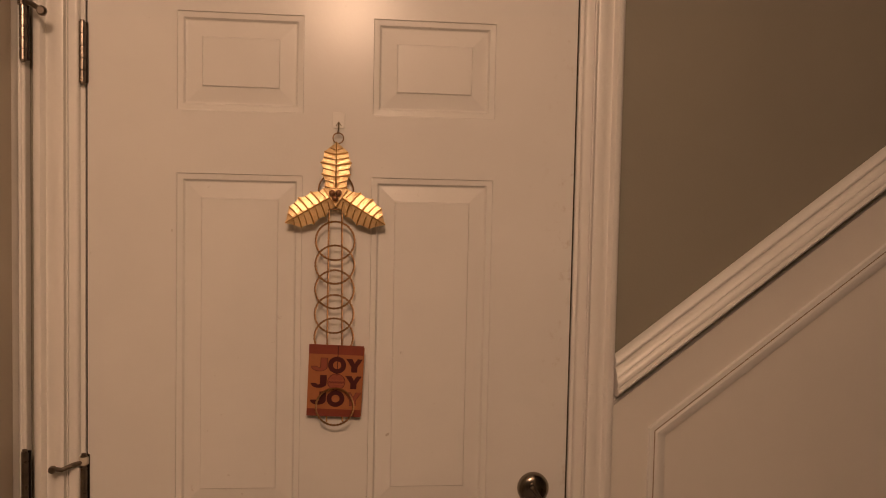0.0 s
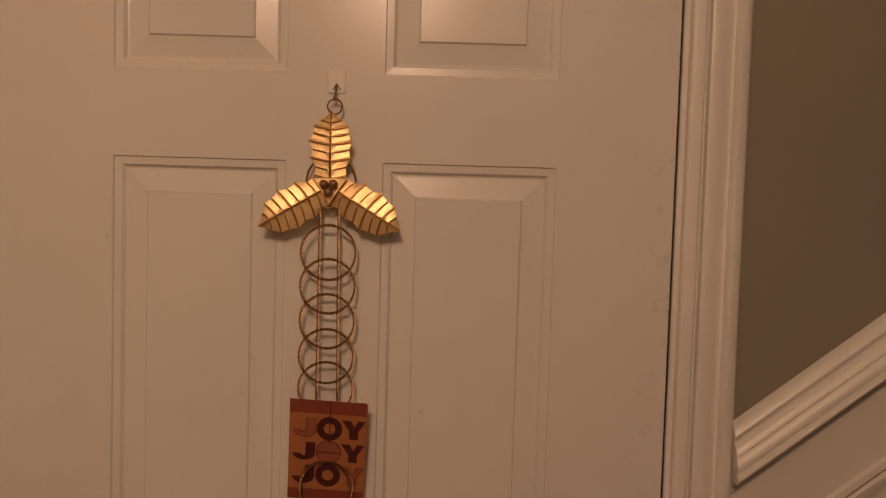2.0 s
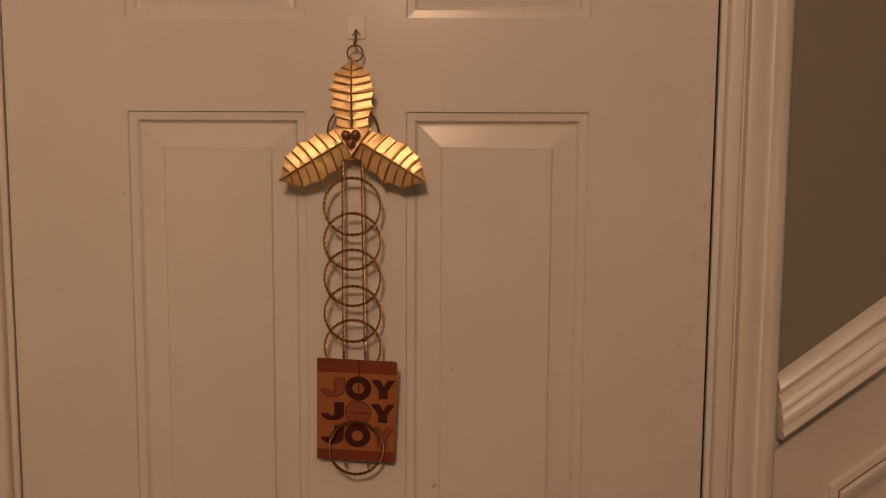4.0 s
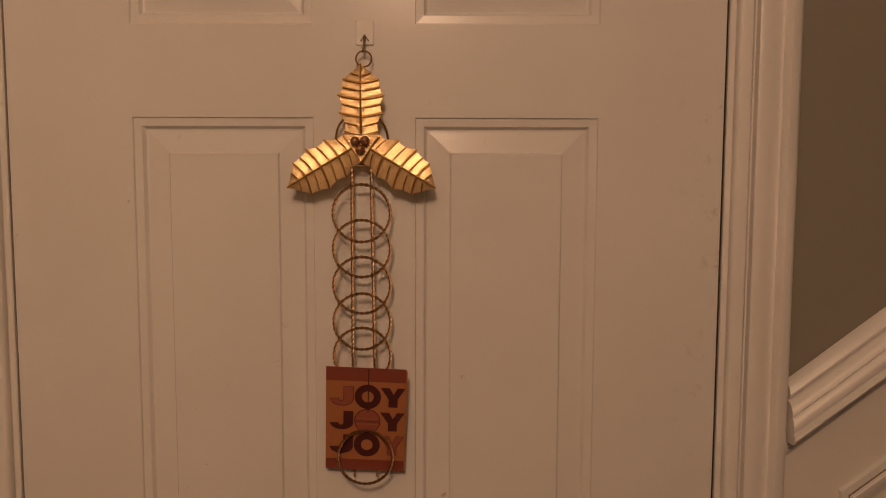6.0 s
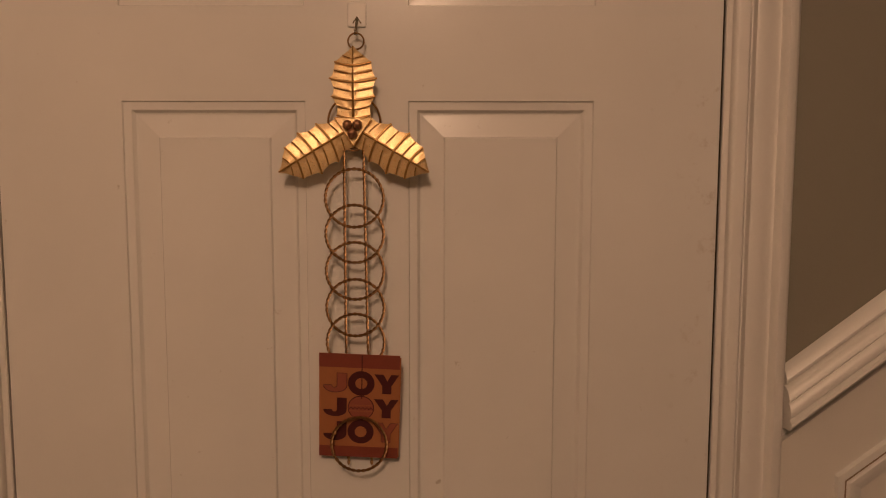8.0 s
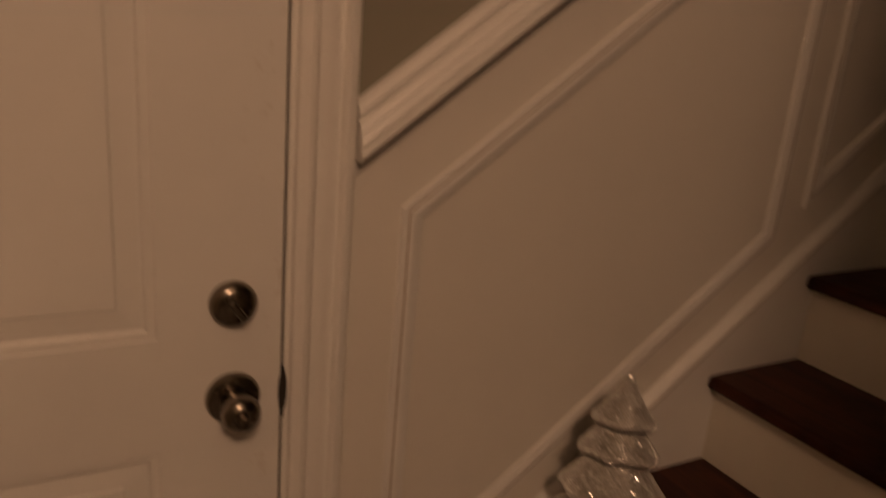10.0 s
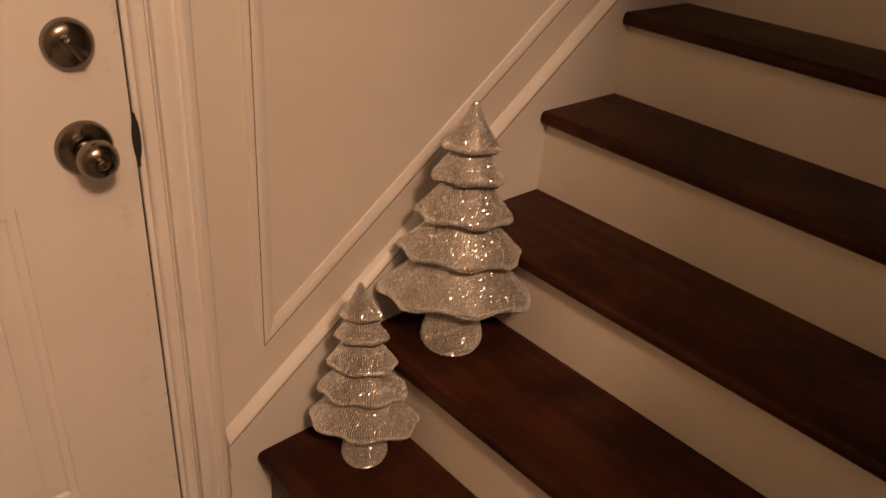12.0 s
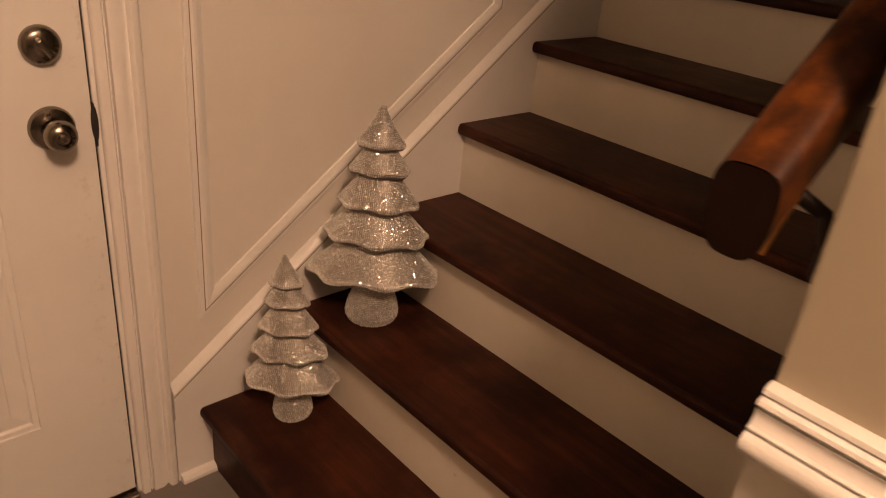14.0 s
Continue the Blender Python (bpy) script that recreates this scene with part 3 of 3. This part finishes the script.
def leaf_point(s, u, out=0.0):
    """A point of the gilt leaf: s from the base to the tip, u from rim to rim; the leaf stands along +z and faces -y."""
    lift = 0.0050 * abs(u) ** 1.6 * min(1.0, (1 - s) / 0.2)
    arch = -0.0034 * (1 - abs(u) ** 1.5) - 0.0040 * math.sin(math.pi * (0.1 + 0.8 * s))
    return Vector((u * leaf_half(s), arch - out, LEAF_L * s + lift))


def leaf_mesh(down):
    """An embossed holly leaf with spikes at its veins; the blade steps down from line to line, towards the tip or (down) towards the base."""
    bm = bmesh.new()
    rows, cols = 92, 21
    lines = sorted(MAIN_VEINS + FOLDS) + [1.02]
    grid = []
    for i in range(rows):
        s = i / (rows - 1)
        low = max(v for v in lines if v <= s + 1e-9)
        high = min(v for v in lines if v > s + 1e-9)
        ramp_up = (s - low) / (high - low)
        step = 0.0022 * (1 - ramp_up if down else ramp_up) - 0.0009 * math.exp(-(ramp_up / 0.10) ** 2)
        row = []
        for j in range(cols):
            u = j / (cols - 1) * 2 - 1
            p = leaf_point(s, u)
            p.y += step * min(1.0, abs(u) * 4)
            row.append(bm.verts.new(p))
        grid.append(row)
    front = []
    for i in range(rows - 1):
        for j in range(cols - 1):
            front.append(bm.faces.new((grid[i][j], grid[i][j + 1], grid[i + 1][j + 1], grid[i + 1][j])))
    bmesh.ops.solidify(bm, geom=front, thickness=0.0014)
    bmesh.ops.remove_doubles(bm, verts=bm.verts[:], dist=0.00002)
    return bm


def leaf_veins():
    bm = tube([leaf_point(k / 16, 0, 0.0006) for k in range(17)], lambda i: 0.0016 - 0.0006 * i / 16, 8)
    for s in MAIN_VEINS:
        for side in (-1, 1):
            tube([leaf_point(s, side * k / 8, 0.0006) for k in range(9)], lambda i: 0.00125 - 0.00003 * i, 6, bm=bm)
    for s in FOLDS:
        for side in (-1, 1):
            tube([leaf_point(s, side * (0.24 + 0.74 * k / 6), 0.0001) for k in range(7)], lambda i: 0.00075, 5, bm=bm)
    return bm


holder = thing("card_holder", "gold leaf card holder of twisted bronze wire rings", "card holder")
CENTRE = Vector((ORN_X + 0.0005, ORN_Y, 1.533))
for turn, reach, start in ((0, 0.097, 0.0095), (121, 0.108, 0.006), (-121, 0.108, 0.006)):
    m = Matrix.Translation(CENTRE + Vector((0, -0.004, 0))) @ Matrix.Rotation(radians(turn), 4, "Y") @ Matrix.Translation((0, 0, start)) @ Matrix.Diagonal((1.0, 1, (reach - start) / LEAF_L, 1))
    bm = leaf_mesh(turn != 0)
    bmesh.ops.transform(bm, matrix=m, verts=bm.verts[:])
    lf = part("leaf", bm, GOLD, holder, "embossed gold holly leaf with spiked edge", True)
    bm = leaf_veins()
    bmesh.ops.transform(bm, matrix=m, verts=bm.verts[:])
    part("vein", bm, GOLD_VEIN, lf, smooth=True)
# three-cornered plate that carries the berries
corners = [CENTRE + Vector((dx, -0.0128, dz)) for dx, dz in ((-0.0225, 0.0105), (0.0230, 0.0105), (0.0003, -0.0235))]
bm = bmesh.new()
top = [bm.verts.new(c) for c in corners]
low = [bm.verts.new(c + Vector((0, 0.004, 0))) for c in corners]
bm.faces.new(top)
bm.faces.new(low[::-1])
for i in range(3):
    bm.faces.new((top[i], top[(i + 1) % 3], low[(i + 1) % 3], low[i]))
plate = part("berry_plate", bm, GOLD, holder, "small gold three-cornered plate")
part("plate_rim", tube([c + Vector((0, -0.0003, 0)) for c in corners], 0.0009, 6, True), GOLD_VEIN, plate)
for dx, dz in ((-0.0062, 0.0015), (0.0058, 0.0022), (-0.0004, -0.0082)):
    bm = bmesh.new()
    bmesh.ops.create_uvsphere(bm, u_segments=18, v_segments=12, radius=0.0060, matrix=Matrix.Translation(CENTRE + Vector((dx, -0.0175, dz))))
    part("berry", bm, BERRY, holder, "dark bronze berry", True)


def twisted(points, radius, strand, turns_per_m, closed=False):
    """Two fine strands wound round each other along a line."""
    bm = bmesh.new()
    pts = [Vector(p) for p in points]
    n = len(pts)
    for phase in (0, math.pi):
        out, run = [], 0.0
        for i, p in enumerate(pts):
            a, b = pts[(i - 1) % n] if closed or i else p, pts[(i + 1) % n] if closed or i < n - 1 else p
            t = (b - a).normalized()
            u = Vector((0, 1, 0))
            v = t.cross(u)
            ang = phase + 2 * math.pi * turns_per_m * run
            out.append(p + (u * math.cos(ang) + v * math.sin(ang)) * radius)
            run += (pts[(i + 1) % n] - p).length
        tube(out, strand, 6, closed, bm)
    return bm


def ring_points(cx, y, cz, r, n, squash=1.0):
    return [(cx + r * math.cos(2 * math.pi * k / n), y, cz + r * squash * math.sin(2 * math.pi * k / n)) for k in range(n)]


RING_R = 0.0360
WIRE_Y = -0.024
for cz in (1.4455, 1.401, 1.3545, 1.308, 1.264):
    turns = 17 / (2 * math.pi * RING_R)
    part("wire_ring", twisted(ring_points(ORN_X + 0.0005, WIRE_Y - 0.002, cz, RING_R, 208), 0.00105, 0.00110, turns, True), BRONZE, holder, smooth=True)
part("wire_ring", twisted(ring_points(ORN_X + 0.0040, -0.031, 1.133, 0.0350, 208), 0.00105, 0.00110, 17 / (2 * math.pi * 0.035), True), BRONZE, holder, smooth=True)
for xa, xb in ((0.4425, 0.4425), (0.4665, 0.4725)):
    pts = [(xa + (xb - xa) * k / 240, WIRE_Y, 1.510 - (1.510 - 1.099) * k / 240) for k in range(241)]
    pts = [(x, y + (0.012 if z < 1.26 else 0.0) * min(1, (1.26 - z) / 0.05) if z < 1.26 else y, z) for x, y, z in pts]
    part("wire_upright", twisted(pts, 0.0010, 0.0010, 80), BRONZE, holder, smooth=True)
part("top_wire", tube([(0.4425 + 0.024 * k / 10, WIRE_Y - 0.0003, 1.508 - 0.004 * math.sin(math.pi * k / 10)) for k in range(11)], 0.0011, 8), BRONZE, holder, smooth=True)
part("back_ring", tube(ring_points(ORN_X, -0.014, 1.540, 0.0325, 56), 0.0014, 8, True), BRONZE, holder, smooth=True)
part("hanging_ring", tube(ring_points(0.4575, -0.015, 1.638, 0.0098, 36), 0.0011, 8, True), BRONZE, holder, smooth=True)

# adhesive hook
hook = thing("adhesive_hook", "small clear plastic adhesive hook with a metal pin", "hook")
part("hook_plate", box(0.4455, 0.4690, -0.0022, 0.0, 1.6575, 1.6885, 0.0018, 3), HOOK_FILM, hook)
part("hook_pin", tube([(0.4575, -0.003, 1.669), (0.4575, -0.006, 1.662), (0.4570, -0.010, 1.652), (0.4565, -0.0145, 1.647), (0.4565, -0.019, 1.651)], 0.0016, 8), PIN_METAL, hook, smooth=True)
part("hook_spread", tube([(0.4525, -0.0028, 1.662), (0.4575, -0.004, 1.670), (0.4625, -0.0028, 1.662)], 0.0009, 6), PIN_METAL, hook)

# greeting card in the lowest ring
CARD_W, CARD_H = 0.1015, 0.143
card = thing("greeting_card", "tan and red holiday card with bold maroon lettering", "greeting card")
card.matrix_world = Matrix.Translation((0.4585, -0.0265, 1.181)) @ Matrix.Rotation(radians(2.4), 4, "Y") @ Matrix.Rotation(radians(9.5), 4, "X")
# local: x across, z up, -y to the room


def sheet(x0, x1, z0, z1, y0, y1):
    return box(x0, x1, y0, y1, z0, z1)


W2, H2 = CARD_W / 2, CARD_H / 2
BAND_T, BAND_B = H2 - 0.0185, -H2 + 0.0150
part("back_sheet", sheet(-W2 + 0.001, W2 + 0.0014, -H2 + 0.001, H2 - 0.003, 0.0006, 0.0010), CARD_TAN, card)
part("front_sheet", sheet(-W2, W2, -H2, H2, -0.0004, 0.0002), CARD_TAN, card)
part("band", sheet(-W2, W2, BAND_T, H2, -0.0007, -0.0003), CARD_BAND, card, "brick red printed band")
part("band", sheet(-W2, W2, -H2, BAND_B, -0.0007, -0.0003), CARD_BAND, card, "brick red printed band")


def shape_j():
    pts = [(0.58, 1.0), (1.0, 1.0)]
    pts += [(0.5 + 0.5 * math.cos(a), 0.36 + 0.36 * math.sin(a)) for a in [-math.pi * k / 14 for k in range(15)]]
    pts += [(0.37, 0.37)]
    pts += [(0.475 + 0.105 * math.cos(a), 0.36 + 0.11 * math.sin(a)) for a in [-math.pi + math.pi * k / 8 for k in range(9)]]
    return pts


def shape_y():
    return [(0, 1), (0.37, 1), (0.53, 0.66), (0.69, 1), (1.0, 1), (0.70, 0.42), (0.70, 0), (0.33, 0), (0.33, 0.42)]


def letter(outline, x0, x1, z0, z1, material, edge=None):
    """One bold printed capital fitted to a box on the card; edge: the colour of a thin outline."""
    pts = [(x0 + (x1 - x0) * u, z0 + (z1 - z0) * v) for u, v in outline]
    bm = bmesh.new()
    vs = [bm.verts.new((x, -0.0010, z)) for x, z in pts]
    if len(vs) == 9:
        for f in ((0, 1, 2, 8), (2, 5, 8), (2, 3, 4, 5), (5, 6, 7, 8)):
            bm.faces.new([vs[k] for k in f])
    else:
        bm.faces.new(vs)
    ob = part("letter", bm, material, card)
    if edge:
        bm = tube([(x, -0.0010, z) for x, z in pts], 0.00042, 4, True)
        part("letter_outline", bm, edge, ob)


def disc(name, cx, cz, r, y, material, parent, inner=0.0):
    bm = bmesh.new()
    n = 48
    out = [bm.verts.new((cx + r * math.cos(2 * math.pi * k / n), y, cz + r * math.sin(2 * math.pi * k / n))) for k in range(n)]
    if inner:
        inn = [bm.verts.new((cx + inner * math.cos(2 * math.pi * k / n), y, cz + inner * math.sin(2 * math.pi * k / n))) for k in range(n)]
        for k in range(n):
            bm.faces.new((out[k], out[(k + 1) % n], inn[(k + 1) % n], inn[k]))
    else:
        bm.faces.new(out)
    return part(name, bm, material, parent)


SC = CARD_H / 572.0          # card height in drawing units


def cx_(u):
    return -W2 + (u - 82) * SC * 0.965


def cz_(v):
    return H2 - (v - 412) * SC


for row, (top, bot) in enumerate(((516, 622), (652, 756), (784, 892))):
    letter(shape_j(), cx_(104), cx_(228), cz_(bot), cz_(top), CARD_PINK if row == 0 else CARD_DARK, CARD_DARK if row == 0 else None)
    if row != 1:
        disc("letter", cx_(303), cz_((top + bot) / 2), 0.0168, -0.0010, CARD_DARK, card, 0.0076)
    letter(shape_y(), cx_(370), cx_(500), cz_(bot), cz_(top), CARD_PINK if row == 2 else CARD_DARK, CARD_DARK if row == 2 else None)
ball = disc("bauble", cx_(303), cz_(704), 0.0168, -0.0009, CARD_DARK, card)
tagged(ball, "printed salmon bauble with zigzag bands")
disc("bauble_fill", cx_(303), cz_(704), 0.0157, -0.0011, CARD_PINK, ball)
for v in (690, 722):
    for k in range(-6, 7):
        part("dash", sheet(cx_(303) + k * 0.0023 - 0.0006, cx_(303) + k * 0.0023 + 0.0006, cz_(v) - 0.0006, cz_(v) + 0.0006, -0.0013, -0.0012), CARD_TAN, ball)
bm = bmesh.new()
zig = [(cx_(303) - 0.0150 + k * 0.0025, cz_(706) + (0.0014 if k % 2 else -0.0014)) for k in range(13)]
for (xa, za), (xb, zb) in zip(zig, zig[1:]):
    bm.faces.new([bm.verts.new(p) for p in ((xa, -0.0013, za - 0.0007), (xb, -0.0013, zb - 0.0007), (xb, -0.0013, zb + 0.0007), (xa, -0.0013, za + 0.0007))])
part("zigzag", bm, CARD_DARK, ball)
part("string_line", sheet(cx_(306) - 0.0007, cx_(306) + 0.0007, cz_(652), H2 - 0.001, -0.00125, -0.0012), CARD_DARK, card)

# ---------------- glittering trees on the steps ----------------
FLAT = 0.62          # the tiers are flatter from front to back
TIERS = [(0.049, 0.413), (0.063, 0.356), (0.086, 0.282), (0.113, 0.206), (0.142, 0.114)]


def tree(name, x, y, z, height, wide, turn, label, seed, lean=0.0):
    """A five-tier tabletop tree; every tier a wavy skirt set with rows of tiny stones."""
    rng = random.Random(seed)
    t = thing(name, label, "christmas tree", "glittering trees on the steps", at=(x, y, z))
    t.rotation_euler = (Matrix.Rotation(radians(lean), 4, Vector((-0.7, -0.7, 0))) @ Matrix.Rotation(radians(turn), 4, "Z")).to_euler()
    verts, faces = [], []

    def stones(surface, rows_len, circ, size=0.0040):
        """Rows of small faceted stones over surface(s, a) -> point."""
        nr = max(2, int(rows_len / size))
        for i in range(nr):
            s = (i + 0.5) / nr
            count = max(6, int(circ(s) / size))
            off = rng.random()
            for k in range(count):
                a = 2 * math.pi * (k + off + rng.uniform(-0.05, 0.05)) / count
                p = surface(s, a)
                e1 = surface(s, a + 0.02) - p
                e2 = surface(min(1, s + 0.02), a) - surface(max(0, s - 0.02), a)
                nrm = e1.cross(e2)
                if nrm.length < 1e-12:
                    continue
                nrm.normalize()
                c = Vector((p.x, p.y, 0))
                if nrm.dot(c) < 0:
                    nrm = -nrm
                e1.normalize()
                e2 = nrm.cross(e1)
                lean = Vector((rng.gauss(0, 0.27), rng.gauss(0, 0.27)))
                b = len(verts)
                bold = 1.55 if rng.random() < 0.07 else 1.0
                h = size * 0.47 * bold
                for q in range(4):
                    g = math.pi / 4 + q * math.pi / 2
                    verts.append(p + (e1 * math.cos(g) + e2 * math.sin(g)) * h * 1.12 - nrm * 0.0004)
                for q in range(4):
                    g = math.pi / 4 + q * math.pi / 2
                    r = h * 0.66
                    tip = lean.x * math.cos(g) + lean.y * math.sin(g)
                    verts.append(p + (e1 * math.cos(g) + e2 * math.sin(g)) * r + nrm * (size * 0.34 * bold + tip * r))
                faces.append((b + 4, b + 5, b + 6, b + 7))
                for q in range(4):
                    w = (q + 1) % 4
                    faces.append((b + q, b + w, b + 4 + w, b + 4 + q))

    sv = height / 0.496
    above = [(0.006, 0.496)] + TIERS[:-1]
    for k, ((r1, z1), (r0, z0)) in enumerate(zip(TIERS, above)):
        r1, z1 = r1 * wide, z1 * sv
        top_r, top_z = (0.0042 * wide, height) if k == 0 else (r0 * wide * 0.50, z0 * sv + 0.002 * sv)
        lobes, ph = (5, 6, 6, 7, 7)[k], rng.uniform(0, 6.28)
        amp = (0.03, 0.03, 0.035, 0.04, 0.04)[k]
        drop = (0.05, 0.08, 0.10, 0.10, 0.10)[k]

        def surface(s, a, r1=r1, z1=z1, top_r=top_r, top_z=top_z, lobes=lobes, ph=ph, amp=amp, drop=drop, k=k):
            wob = math.cos(lobes * a + ph) + 0.4 * math.cos(2 * a + ph * 2)
            lip = 0.0085 * wide
            q = min(1.0, s / 0.86)
            r = top_r + (r1 - lip * 0.3 - top_r) * (0.35 * q + 0.65 * q ** 1.5 if k == 0 else q ** 1.05)
            zz = top_z + (z1 + lip - top_z) * (q if k == 0 else 0.85 * q + 0.15 * q ** 1.8)
            if s > 0.86:
                bend = (s - 0.86) / 0.14 * 2.0
                r += lip * (math.sin(bend + 0.35) - math.sin(0.35)) * 0.5
                zz -= lip * (1 - math.cos(bend)) * 0.72
            r *= 1 + (amp * wob + 0.015 * math.cos(2 * a)) * s * s
            zz -= drop * (r1 * 0.5) * wob * s ** 3 * 0.6
            return Vector((r * math.cos(a), r * math.sin(a) * FLAT, zz))

        bm = bmesh.new()
        nu, ns = 84, 14
        rings = [[bm.verts.new(surface(i / ns, 2 * math.pi * j / nu)) for j in range(nu)] for i in range(ns + 1)]
        lip = [bm.verts.new(Vector((v.co.x * 0.965, v.co.y * 0.965, v.co.z - 0.004))) for v in rings[-1]]
        inn = [bm.verts.new(Vector((v.co.x * 0.55, v.co.y * 0.55, v.co.z + 0.006))) for v in rings[-1]]
        rings += [lip, inn]
        for a, b in zip(rings, rings[1:]):
            for j in range(nu):
                bm.faces.new((a[j], a[(j + 1) % nu], b[(j + 1) % nu], b[j]))
        bm.faces.new(rings[0])
        bm.faces.new(inn[::-1])
        part("tier", bm, GLUE, t, smooth=True)
        length = math.hypot(r1 - top_r, top_z - z1) * 1.16
        stones(surface, length, lambda s, f=surface: 2 * math.pi * 0.86 * abs(f(s, 0.0).x))
    # trunk
    tr, tz = 0.060 * wide, 0.118 * sv

    def stem(s, a):
        r = tr * (0.50 + 0.50 * math.sin(min(1, s * 1.08) * math.pi / 2) ** 1.6) * (1 - 0.10 * max(0, (s - 0.9) / 0.1))
        return Vector((r * math.cos(a), r * math.sin(a), tz * (1 - s)))

    bm = bmesh.new()
    rings = [[bm.verts.new(stem(i / 10, 2 * math.pi * j / 40)) for j in range(40)] for i in range(11)]
    for a, b in zip(rings, rings[1:]):
        for j in range(40):
            bm.faces.new((a[j], a[(j + 1) % 40], b[(j + 1) % 40], b[j]))
    bm.faces.new(rings[0])
    bm.faces.new(rings[-1][::-1])
    part("trunk", bm, GLUE, t, smooth=True)
    stones(stem, tz, lambda s: 2 * math.pi * tr * 0.9)
    me = bpy.data.meshes.new("rhinestone_cover")
    me.from_pydata([v[:] for v in verts], [], faces)
    me.materials.append(GLITTER)
    ob = tagged(new("rhinestone_cover", me), "rows of tiny sparkling silver stones", kind="stuff")
    ob.parent = t
    return t


tree("tabletop_tree", 1.426, -0.145, FIRST_Z + RISE, 0.490, 0.99, -44, "tall silver rhinestone tree standing on the second step", 3)
tree("tabletop_tree", 1.223, -0.143, FIRST_Z, 0.391, 0.715, -48, "short silver rhinestone tree standing on the bottom step", 8, 2.7)
